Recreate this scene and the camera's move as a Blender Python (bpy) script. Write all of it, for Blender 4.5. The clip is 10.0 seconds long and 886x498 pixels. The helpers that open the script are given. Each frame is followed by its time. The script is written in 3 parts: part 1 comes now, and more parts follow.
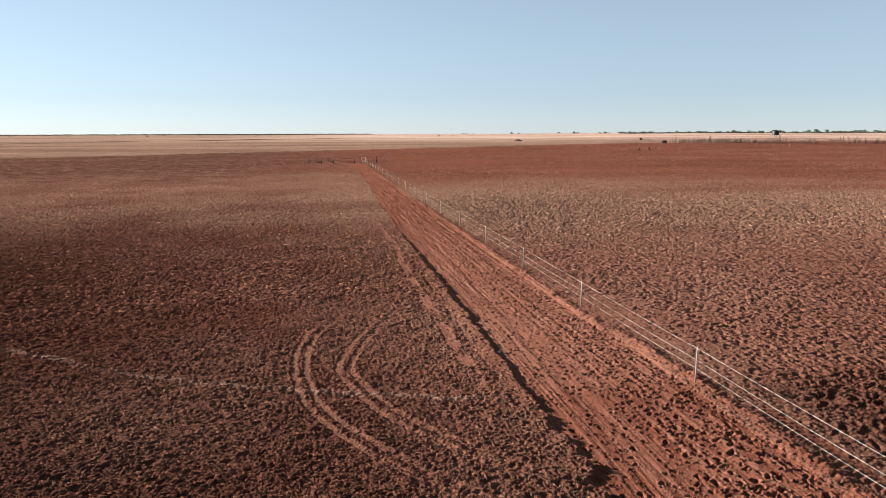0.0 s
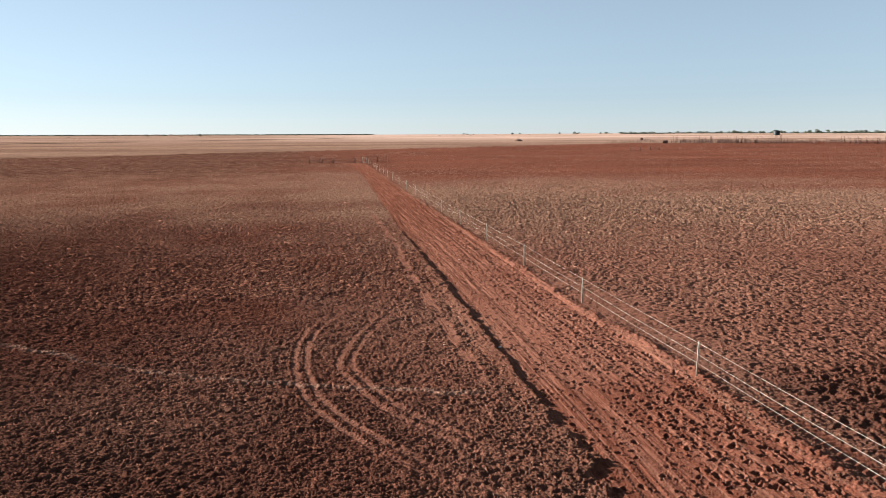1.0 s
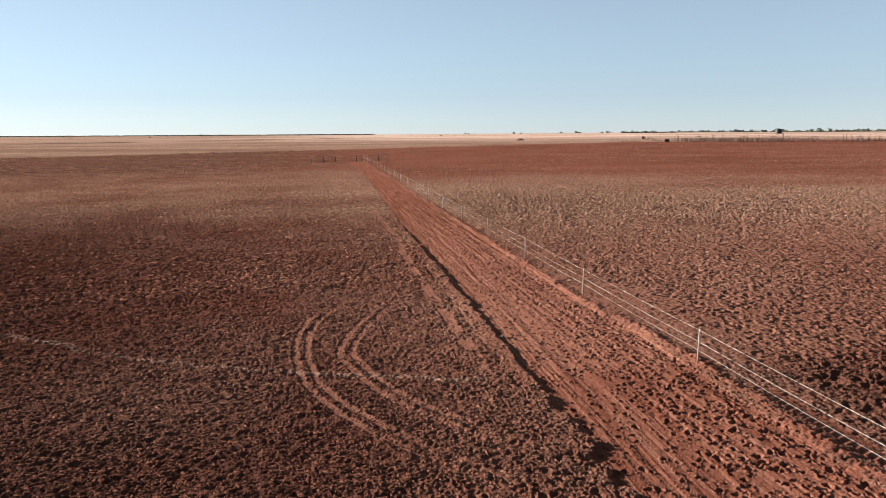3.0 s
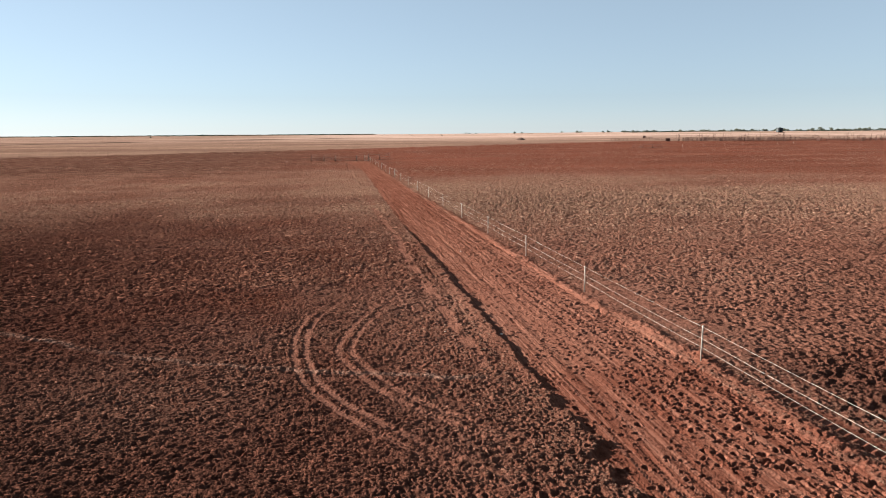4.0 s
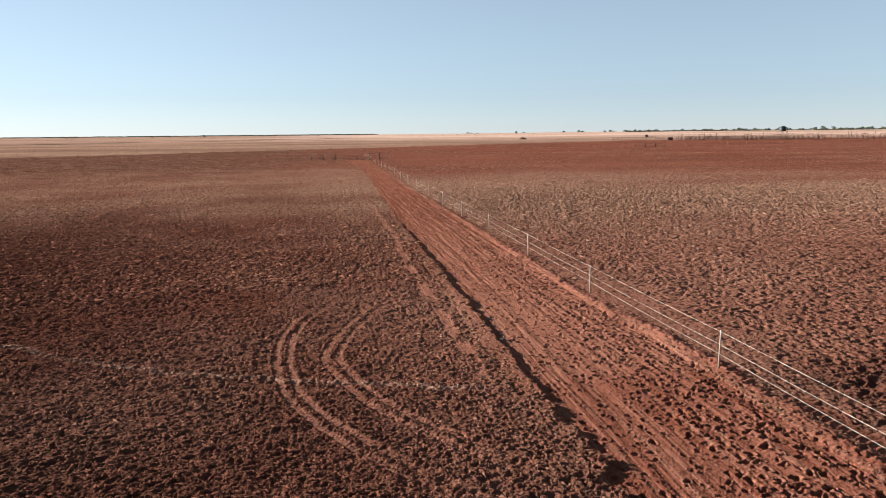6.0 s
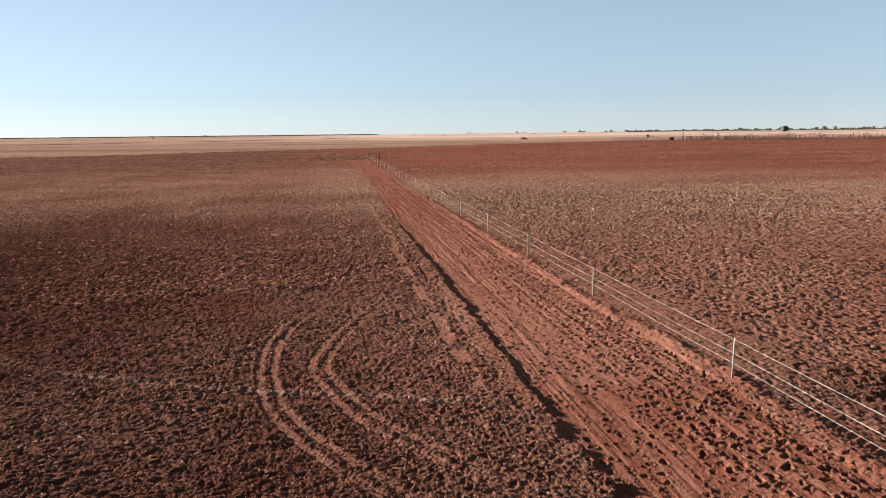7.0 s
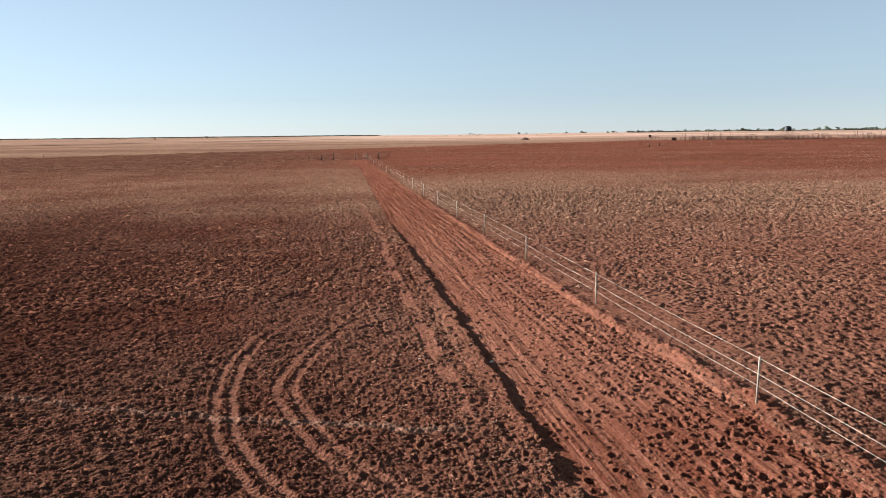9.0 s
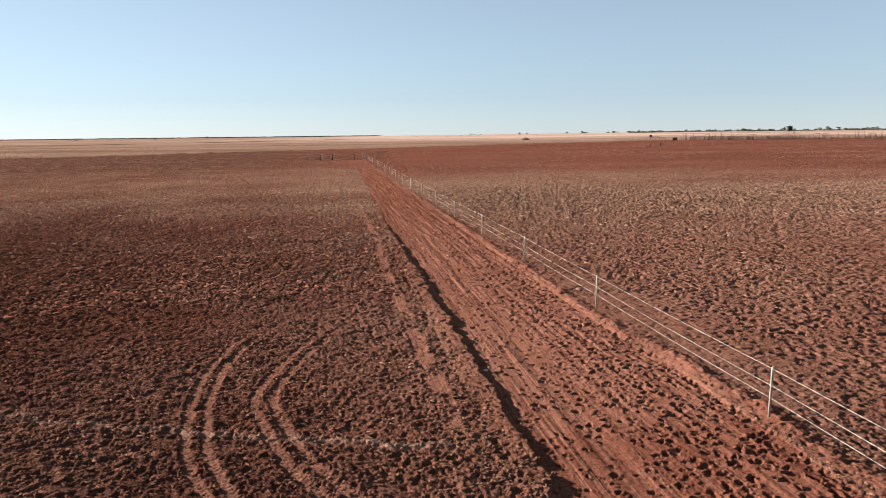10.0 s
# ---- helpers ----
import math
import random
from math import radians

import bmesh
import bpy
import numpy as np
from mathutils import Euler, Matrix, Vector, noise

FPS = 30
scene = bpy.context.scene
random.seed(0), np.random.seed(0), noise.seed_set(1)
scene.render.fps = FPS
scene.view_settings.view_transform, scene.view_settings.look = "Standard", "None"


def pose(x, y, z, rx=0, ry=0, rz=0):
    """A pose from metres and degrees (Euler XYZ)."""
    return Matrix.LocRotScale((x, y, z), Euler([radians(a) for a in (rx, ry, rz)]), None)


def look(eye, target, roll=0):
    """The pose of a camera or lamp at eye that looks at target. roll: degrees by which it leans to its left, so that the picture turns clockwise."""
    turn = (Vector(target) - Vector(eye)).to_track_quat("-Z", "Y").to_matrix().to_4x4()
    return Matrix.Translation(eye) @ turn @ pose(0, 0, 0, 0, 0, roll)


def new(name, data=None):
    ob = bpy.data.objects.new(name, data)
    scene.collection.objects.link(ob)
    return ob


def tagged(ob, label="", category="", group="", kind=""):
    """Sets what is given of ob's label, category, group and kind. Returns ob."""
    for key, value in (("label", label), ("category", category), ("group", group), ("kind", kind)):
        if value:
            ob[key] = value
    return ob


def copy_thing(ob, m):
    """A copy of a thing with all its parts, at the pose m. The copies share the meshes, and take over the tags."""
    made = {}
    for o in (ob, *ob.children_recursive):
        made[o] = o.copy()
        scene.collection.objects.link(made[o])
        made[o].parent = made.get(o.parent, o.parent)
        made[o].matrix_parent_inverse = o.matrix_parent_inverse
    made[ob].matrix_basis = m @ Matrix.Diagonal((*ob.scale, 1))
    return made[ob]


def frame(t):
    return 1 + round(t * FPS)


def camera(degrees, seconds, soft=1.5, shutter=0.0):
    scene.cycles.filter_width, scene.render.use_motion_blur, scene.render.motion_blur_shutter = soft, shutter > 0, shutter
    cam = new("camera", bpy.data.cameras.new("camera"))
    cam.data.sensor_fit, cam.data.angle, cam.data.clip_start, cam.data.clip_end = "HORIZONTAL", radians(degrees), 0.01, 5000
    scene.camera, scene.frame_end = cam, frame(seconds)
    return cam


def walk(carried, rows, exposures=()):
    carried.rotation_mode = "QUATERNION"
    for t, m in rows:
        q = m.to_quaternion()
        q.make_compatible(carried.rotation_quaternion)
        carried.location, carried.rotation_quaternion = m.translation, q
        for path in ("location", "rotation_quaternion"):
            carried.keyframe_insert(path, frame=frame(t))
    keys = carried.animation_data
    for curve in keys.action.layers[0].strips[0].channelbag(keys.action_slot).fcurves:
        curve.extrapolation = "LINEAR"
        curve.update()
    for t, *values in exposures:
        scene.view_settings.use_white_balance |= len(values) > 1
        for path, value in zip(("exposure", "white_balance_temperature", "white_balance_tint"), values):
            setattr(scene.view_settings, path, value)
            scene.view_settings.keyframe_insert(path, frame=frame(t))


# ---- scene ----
# The drone sinks over the field, then glides forward along the track.
cam = camera(66.05, 10.0, soft=0.55)
EXPO, KELVIN = 2.37, 6050
PATH = [
    (0, (-10.934, -18.034, 7.521), -9.666, -10.025, -0.157),
    (0.5, (-10.934, -18.029, 7.433), -9.645, -9.992, -0.154),
    (1, (-10.927, -18.030, 7.335), -9.634, -9.958, -0.171),
    (1.5, (-10.922, -18.050, 7.237), -9.632, -9.923, -0.201),
    (2, (-10.918, -18.081, 7.143), -9.635, -9.888, -0.239),
    (2.5, (-10.913, -18.103, 7.057), -9.642, -9.851, -0.283),
    (3, (-10.900, -18.089, 6.976), -9.650, -9.812, -0.330),
    (3.5, (-10.871, -18.014, 6.899), -9.659, -9.773, -0.377),
    (4, (-10.821, -17.857, 6.823), -9.667, -9.733, -0.421),
    (4.5, (-10.745, -17.605, 6.746), -9.673, -9.692, -0.462),
    (5, (-10.639, -17.254, 6.666), -9.676, -9.651, -0.497),
    (5.5, (-10.504, -16.809, 6.582), -9.676, -9.609, -0.526),
    (6, (-10.341, -16.287, 6.496), -9.671, -9.567, -0.550),
    (6.5, (-10.156, -15.713, 6.409), -9.664, -9.526, -0.568),
    (7, (-9.955, -15.115, 6.324), -9.652, -9.485, -0.580),
    (7.5, (-9.746, -14.524, 6.243), -9.638, -9.445, -0.589),
    (8, (-9.535, -13.965, 6.169), -9.621, -9.407, -0.595),
    (8.5, (-9.329, -13.454, 6.102), -9.602, -9.371, -0.601),
    (9, (-9.129, -12.986, 6.040), -9.585, -9.337, -0.610),
    (9.5, (-8.932, -12.529, 5.977), -9.568, -9.307, -0.625),
    (10, (-8.726, -12.014, 5.903), -9.555, -9.281, -0.649),
]


def flight(eye, pitch, yaw, roll):
    """A camera pose from its eye, its pitch and its yaw to the left of +y."""
    p, y = radians(pitch), radians(yaw)
    ahead = Vector((-math.sin(y) * math.cos(p), math.cos(y) * math.cos(p), math.sin(p)))
    return look(eye, Vector(eye) + ahead * 10, roll)


walk(cam, [(t, flight(eye, pitch, yaw, roll)) for t, eye, pitch, yaw, roll in PATH],
     exposures=((0, EXPO, KELVIN, 10), (10, EXPO, KELVIN, 10)))

# ---- light: low clear morning sun from the front left ----
SUN_ELEVATION, SUN_AZIMUTH = 17.5, -57.0      # degrees; azimuth clockwise from +y
world = bpy.data.worlds.new("sky")
scene.world = world
world.use_nodes = True
wn = world.node_tree.nodes
sky = wn.new("ShaderNodeTexSky")
sky.sky_type = "NISHITA"
sky.sun_disc = False
sky.sun_elevation, sky.sun_rotation = radians(SUN_ELEVATION), radians(SUN_AZIMUTH)
sky.air_density, sky.dust_density, sky.ozone_density, sky.altitude = 0.85, 0.0, 2.5, 200
haze = wn.new("ShaderNodeHueSaturation")          # thin dry haze pales the sky
haze.inputs["Hue"].default_value = 0.490
haze.inputs["Saturation"].default_value = 0.56
world.node_tree.links.new(sky.outputs[0], haze.inputs["Color"])
veil = wn.new("ShaderNodeMix")                    # even white scatter of the dusty air
veil.data_type = "RGBA"
veil.inputs[0].default_value, veil.inputs[7].default_value = 0.34, (4.6, 6.0, 7.0, 1)
world.node_tree.links.new(haze.outputs[0], veil.inputs[6])
world.node_tree.links.new(veil.outputs[2], wn["Background"].inputs["Color"])
wn["Background"].inputs["Strength"].default_value = 0.0232

sun_data = bpy.data.lights.new("sun", "SUN")
sun_data.energy, sun_data.angle, sun_data.color = 5.0, radians(0.53), (1.0, 0.90, 0.79)
sun = new("sun", sun_data)
sun_way = Vector((math.sin(radians(SUN_AZIMUTH)) * math.cos(radians(SUN_ELEVATION)),
                  math.cos(radians(SUN_AZIMUTH)) * math.cos(radians(SUN_ELEVATION)), math.sin(radians(SUN_ELEVATION))))
sun.matrix_world = look(sun_way * 50, (0, 0, 0))

# ---- materials ----


class Nodes:
    """Short hand for a node material."""

    def __init__(self, name, rough=0.9, metal=0.0, spec=0.3):
        self.mat = bpy.data.materials.new(name)
        self.mat.use_nodes = True
        self.tree = self.mat.node_tree
        self.bsdf = self.tree.nodes["Principled BSDF"]
        self.bsdf.inputs["Roughness"].default_value = rough
        self.bsdf.inputs["Metallic"].default_value = metal
        self.bsdf.inputs["Specular IOR Level"].default_value = spec
        self.where = self.add("ShaderNodeTexCoord").outputs["Object"]

    def add(self, kind, **values):
        node = self.tree.nodes.new(kind)
        for key, value in values.items():
            node.inputs[key].default_value = value
        return node

    def link(self, out, into):
        self.tree.links.new(out, into)

    def noise(self, scale, detail=4.0, rough=0.55, stretch=None):
        node = self.add("ShaderNodeTexNoise", Scale=scale, Detail=detail, Roughness=rough)
        if stretch:
            m = self.add("ShaderNodeMapping", Scale=stretch)
            self.link(self.where, m.inputs["Vector"])
            self.link(m.outputs[0], node.inputs["Vector"])
        else:
            self.link(self.where, node.inputs["Vector"])
        return node.outputs["Fac"]

    def ramp(self, fac, low, high):
        node = self.add("ShaderNodeMapRange")
        node.inputs["From Min"].default_value, node.inputs["From Max"].default_value = low, high
        self.link(fac, node.inputs["Value"])
        return node.outputs[0]

    def math(self, op, a, b):
        node = self.tree.nodes.new("ShaderNodeMath")
        node.operation = op
        for value, into in ((a, node.inputs[0]), (b, node.inputs[1])):
            if isinstance(value, (int, float)):
                into.default_value = value
            else:
                self.link(value, into)
        return node.outputs[0]

    def mix(self, fac, a, b, blend="MIX"):
        node = self.tree.nodes.new("ShaderNodeMix")
        node.data_type, node.blend_type = "RGBA", blend
        for value, into in ((fac, node.inputs["Factor"]), (a, node.inputs["A"]), (b, node.inputs["B"])):
            if value is a or value is b:
                into = node.inputs[6] if value is a else node.inputs[7]
            if isinstance(value, tuple):
                into.default_value = (*value, 1)
            elif isinstance(value, (int, float)):
                node.inputs[0].default_value = value
            else:
                self.link(value, node.inputs[0] if value is fac else into)
        return node.outputs[2]

    def attribute(self, name):
        node = self.tree.nodes.new("ShaderNodeAttribute")
        node.attribute_name = name
        return node.outputs["Fac"]

    def colour(self, out):
        if isinstance(out, tuple):
            self.bsdf.inputs["Base Color"].default_value = (*out, 1)
        else:
            self.link(out, self.bsdf.inputs["Base Color"])
        return self

    def bump(self, *layers):
        last = None
        for fac, distance, strength in layers:
            node = self.add("ShaderNodeBump", Distance=distance, Strength=strength)
            self.link(fac, node.inputs["Height"])
            if last:
                self.link(last, node.inputs["Normal"])
            last = node.outputs[0]
        self.link(last, self.bsdf.inputs["Normal"])
        return self


def soil_material():
    n = Nodes("red_soil", rough=1.0, spec=0.0)
    fine, mid, broad = n.noise(46, 5, 0.75), n.noise(4.5, 7, 0.72), n.noise(0.16, 4, 0.6)
    field = n.mix(n.ramp(mid, 0.36, 0.64), (0.085, 0.036, 0.024), (0.285, 0.145, 0.100))
    field = n.mix(n.ramp(broad, 0.35, 0.7), field, (0.173, 0.067, 0.041))
    # dry trampled litter and pale crust on the pugged ground
    litter = n.math("MULTIPLY", n.ramp(n.noise(15, 7, 0.8), 0.45, 0.55), n.attribute("straw"))
    field = n.mix(litter, field, (0.47, 0.295, 0.205))
    clumps = n.math("MULTIPLY", n.ramp(n.noise(2.4, 7, 0.78), 0.46, 0.56), n.attribute("clumps"))
    field = n.mix(clumps, field, (0.40, 0.262, 0.165))
    red = n.mix(n.ramp(n.noise(2.2, 6, 0.6, (1, 0.12, 1)), 0.35, 0.68), (0.205, 0.076, 0.045), (0.345, 0.158, 0.101))
    red = n.mix(n.ramp(n.noise(16, 6, 0.78), 0.48, 0.62), red, (0.137, 0.048, 0.030))
    ruts = n.ramp(n.noise(3.4, 5, 0.65, (1, 0.012, 1)), 0.50, 0.62)
    red = n.mix(n.math("MULTIPLY", ruts, 0.75), red, (0.150, 0.054, 0.032))
    streaks = n.ramp(n.noise(8.5, 4, 0.6, (1, 0.012, 1)), 0.52, 0.60)
    red = n.mix(n.math("MULTIPLY", streaks, 0.55), red, (0.42, 0.205, 0.135))
    # lens falloff put into the soil colour: left field and near right darkened
    field = n.mix(n.attribute("vignette"), field, n.mix(n.ramp(n.noise(6, 6, 0.75), 0.40, 0.62), (0.048, 0.018, 0.012), (0.140, 0.057, 0.037)))
    ground = n.mix(n.attribute("track"), field, red)
    ground = n.mix(n.math("MULTIPLY", n.attribute("pressed"), 0.48), ground, (0.41, 0.215, 0.145))
    crust = n.math("MULTIPLY", n.ramp(n.noise(14, 7, 0.78), 0.34, 0.54), n.attribute("crust"))
    ground = n.mix(crust, ground, (0.44, 0.28, 0.20))
    flats = n.mix(n.ramp(n.noise(0.05, 6, 0.6, (0.35, 1, 1)), 0.35, 0.66), (0.130, 0.034, 0.019), (0.225, 0.072, 0.041))
    flats = n.mix(n.math("MULTIPLY", n.ramp(n.noise(1.5, 7, 0.8), 0.47, 0.60), 0.8), flats, (0.36, 0.215, 0.15))
    # brown strawy flats to the left, with dusty shade put into the darker tone
    flats = n.mix(n.attribute("brown"), flats, n.mix(n.ramp(n.noise(0.4, 7, 0.78), 0.44, 0.60), (0.078, 0.038, 0.026), (0.26, 0.155, 0.105)))
    ground = n.mix(n.attribute("flats"), ground, flats)
    grass = n.mix(n.ramp(n.noise(0.010, 8, 0.66, (0.45, 1, 1)), 0.36, 0.66), (0.235, 0.145, 0.100), (0.53, 0.365, 0.258))
    grass = n.mix(n.math("MULTIPLY", n.ramp(n.noise(0.14, 6, 0.75), 0.42, 0.62), 0.55), grass, (0.181, 0.116, 0.076))
    grass = n.mix(n.ramp(n.noise(0.0035, 6, 0.65, (0.35, 1.6, 1)), 0.56, 0.66), grass, (0.137, 0.089, 0.060))
    # pasture turns paler with distance, less so to the left
    grass = n.mix(n.math("MULTIPLY", n.attribute("paler"), n.ramp(n.noise(0.006, 7, 0.65, (0.3, 1, 1)), 0.30, 0.62)), grass, (0.86, 0.66, 0.52))
    grass = n.mix(n.attribute("scrubby"), grass, (0.090, 0.063, 0.043))
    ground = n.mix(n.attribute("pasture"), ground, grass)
    ground = n.mix(n.math("MULTIPLY", n.ramp(fine, 0.38, 0.62), 0.55), ground, (0.42, 0.36, 0.33), "MULTIPLY")
    ground = n.mix(1.0, ground, (0.525, 0.485, 0.485), "MULTIPLY")
    n.colour(ground)
    def ridged(scale, detail, rough, stretch=None):
        return n.math("ABSOLUTE", n.math("SUBTRACT", n.noise(scale, detail, rough, stretch), 0.5), 0.0)
    graded = n.attribute("track")
    loose = n.math("SUBTRACT", 1.0, n.math("MULTIPLY", graded, 0.75))
    clods = n.math("MULTIPLY", ridged(4.6, 6, 0.72), n.math("MULTIPLY", loose, n.attribute("broken")))
    crumbs = n.math("MULTIPLY", ridged(15, 5, 0.7), loose)
    scores = n.math("MULTIPLY", n.noise(17, 3, 0.6, (1, 0.022, 1)), graded)
    n.bump((n.noise(0.75, 5, 0.7), 0.35, 0.22), (clods, 0.24, 1.0), (crumbs, 0.080, 1.0), (scores, 0.036, 1.0), (n.noise(30, 5, 0.75), 0.018, 1.0), (fine, 0.010, 1.0))
    return n.mat


def plain(name, low, high, scale, rough=0.7, metal=0.0, depth=0.004):
    n = Nodes(name, rough=rough, metal=metal)
    n.colour(n.mix(n.ramp(n.noise(scale, 5, 0.65), 0.32, 0.68), low, high))
    n.bump((n.noise(scale * 4, 4, 0.6), depth, 0.5))
    return n.mat


SOIL = soil_material()
STEEL = plain("weathered_galvanised_steel", (0.186, 0.164, 0.133), (0.285, 0.254, 0.211), 14, 0.55, 0.25)
WIRE = plain("white_fence_wire", (0.352, 0.308, 0.252), (0.496, 0.448, 0.376), 5, 0.45, 0.1, 0.001)
GATE = plain("brown_gate_pipe", (0.105, 0.058, 0.041), (0.20, 0.115, 0.080), 6, 0.8, 0.2)
RUST = plain("rusty_pipe", (0.048, 0.025, 0.018), (0.120, 0.062, 0.042), 6, 0.85, 0.2)
PALE_RAIL = plain("bleached_pipe", (0.276, 0.222, 0.174), (0.396, 0.330, 0.264), 8, 0.7, 0.1)
TANK = plain("dark_green_poly", (0.007, 0.011, 0.011), (0.016, 0.022, 0.022), 1.4, 0.55)
BARK = plain("grey_bark", (0.084, 0.063, 0.045), (0.168, 0.133, 0.101), 6, 0.95, 0, 0.02)
# leaf colour lifted towards grey, so distance haze is painted in
LEAF = plain("hazed_grey_green_leaves", (0.060, 0.072, 0.048), (0.115, 0.125, 0.085), 1.2, 0.8, 0, 0.01)
STRAW = plain("dry_straw", (0.132, 0.083, 0.052), (0.209, 0.138, 0.091), 9, 0.9)
STONE = plain("pale_stone", (0.280, 0.210, 0.161), (0.434, 0.350, 0.287), 3, 0.9, 0, 0.02)
EARTH = plain("dark_spoil_earth", (0.060, 0.031, 0.020), (0.120, 0.066, 0.042), 1.1, 0.95, 0, 0.15)



def clod_material():
    n = Nodes("dry_clods", rough=1.0, spec=0.0)
    island = n.tree.nodes.new("ShaderNodeNewGeometry").outputs["Random Per Island"]
    soil = n.mix(island, (0.060, 0.023, 0.014), (0.132, 0.058, 0.036))
    pale = n.math("MULTIPLY", n.ramp(n.math("FRACT", n.math("MULTIPLY", island, 37.0), 0.0), 0.35, 0.65), n.attribute("straw"))
    # clods take the same painted corner falloff
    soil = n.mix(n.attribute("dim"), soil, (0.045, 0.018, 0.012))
    n.colour(n.mix(pale, soil, (0.215, 0.127, 0.086)))
    n.bump((n.noise(60, 4, 0.7), 0.006, 0.8))
    return n.mat


CLOD = clod_material()

# ---- fields of noise for the ground ----


def chance(ix, iy, seed):
    """A number from 0 to 1 for each whole cell."""
    a = ix.astype(np.int64).astype(np.uint32) * np.uint32(374761393) + iy.astype(np.int64).astype(np.uint32) * np.uint32(668265263)
    a += np.uint32((seed * 2246822519) & 0xFFFFFFFF)
    a = (a ^ (a >> np.uint32(13))) * np.uint32(1274126177)
    a = (a ^ (a >> np.uint32(16))) * np.uint32(2246822519)
    return ((a ^ (a >> np.uint32(15))) & np.uint32(0xFFFFFF)).astype(np.float64) / 16777216.0


def swell(x, y, seed):
    """Smooth value noise from -1 to 1, one cell a unit."""
    ix, iy = np.floor(x), np.floor(y)
    u, v = x - ix, y - iy
    u, v = u * u * u * (u * (6 * u - 15) + 10), v * v * v * (v * (6 * v - 15) + 10)
    a, b = chance(ix, iy, seed), chance(ix + 1, iy, seed)
    c, d = chance(ix, iy + 1, seed), chance(ix + 1, iy + 1, seed)
    return 2 * (a + (b - a) * u + (c - a) * v + (a - b - c + d) * u * v) - 1


def rough(x, y, size, octaves, seed):
    total, weight = 0.0, 1.0
    for k in range(octaves):
        total = total + weight * swell(x / size * 2**k + 17 * k, y / size * 2**k - 31 * k, seed + k)
        weight *= 0.5
    return total


def hoof_pits(x, y, cell, seed, share, low, high, rim):
    """Trodden pits, at most one a cell: -1 at the bottom, a raised rim round it."""
    ix, iy = np.floor(x / cell), np.floor(y / cell)
    deep, lip = np.zeros_like(x), np.zeros_like(x)
    for i in (-1, 0, 1):
        for j in (-1, 0, 1):
            cx, cy = ix + i, iy + j
            dx = x - (cx + 0.15 + 0.7 * chance(cx, cy, seed)) * cell
            dy = y - (cy + 0.15 + 0.7 * chance(cx, cy, seed + 1)) * cell
            turn = chance(cx, cy, seed + 2) * math.pi
            c, s = np.cos(turn), np.sin(turn)
            long = 1.0 + 0.7 * chance(cx, cy, seed + 3)
            size = low + (high - low) * chance(cx, cy, seed + 4)
            d = np.sqrt(((c * dx + s * dy) / long) ** 2 + (c * dy - s * dx) ** 2) / size
            there = (chance(cx, cy, seed + 5) < share) * (0.45 + 0.55 * chance(cx, cy, seed + 6))
            bowl = step(-d, -1.06, -0.55)
            deep = np.minimum(deep, -there * bowl)
            lip = np.maximum(lip, there * rim * np.exp(-((d - 1.22) / 0.26) ** 2))
    return deep + lip * (deep > -0.15)


def step(x, low, high):
    t = np.clip((x - low) / (high - low), 0, 1)
    return t * t * (3 - 2 * t)


def curve_through(points, count=12):
    """A smooth line through a few places of the plan."""
    pts = [np.array(p, float) for p in points]
    pts = [2 * pts[0] - pts[1]] + pts + [2 * pts[-1] - pts[-2]]
    out = []
    for a, b, c, d in zip(pts, pts[1:], pts[2:], pts[3:]):
        for k in range(count):
            t = k / count
            out.append(0.5 * (2 * b + (c - a) * t + (2 * a - 5 * b + 4 * c - d) * t * t + (3 * b - a - 3 * c + d) * t**3))
    return np.array(out + [pts[-2]])


def beside(x, y, line):
    """How far off, signed, and how far along a line each place lies."""
    best, along, side = np.full(x.shape, 1e9), np.zeros_like(x), np.zeros_like(x)
    run = 0.0
    for a, b in zip(line, line[1:]):
        w = b - a
        length = math.hypot(*w)
        t = np.clip(((x - a[0]) * w[0] + (y - a[1]) * w[1]) / length**2, 0, 1)
        dx, dy = x - a[0] - t * w[0], y - a[1] - t * w[1]
        d = dx * dx + dy * dy
        near = d < best
        best = np.where(near, d, best)
        along = np.where(near, run + t * length, along)
        side = np.where(near, np.sign(w[0] * dy - w[1] * dx), side)
        run += length
    return np.sqrt(best) * side, along


# Plan, in metres: the fence runs along x = 0, the graded track beside it at x = -5.1 to -0.5.
LIP, EDGE, TRACK_END = -5.12, -0.55, 160.0
TURN_OUTER = [(-6.9, 21.5), (-8.0, 15.5), (-9.06, 12.6), (-10.4, 10.2), (-11.45, 7.55), (-11.85, 4.4), (-11.55, 1.3), (-10.95, -0.6), (-9.9, -2.6), (-8.9, -4.0), (-7.6, -5.6)]
TURN_INNER = [(-6.6, 18.5), (-7.5, 13.0), (-8.5, 9.6), (-9.65, 6.5), (-10.4, 3.5), (-10.0, 1.4), (-9.4, -0.3), (-8.6, -1.7), (-7.7, -2.9), (-6.7, -3.9)]
OLD_RUTS = [[(9.5, 16.5), (12.7, 18.9), (16.2, 22.8), (24.4, 34.8), (36.9, 51.0)], [(11.0, 15.5), (15.1, 20.2), (19.0, 25.3), (25.4, 33.4), (39.5, 50.5)]]
CATTLE_PAD = [(-26.0, 10.2), (-22.4, 7.6), (-19.97, 6.0), (-17.7, 4.3), (-15.8, 3.3), (-13.7, 2.4), (-12.0, 1.75), (-9.0, 0.75), (-6.6, 0.0)]


def boundary(x):
    """Where the red flats end and the pale pasture begins."""
    return np.minimum(290 + 0.74 * x, 402 + 0.16 * x)


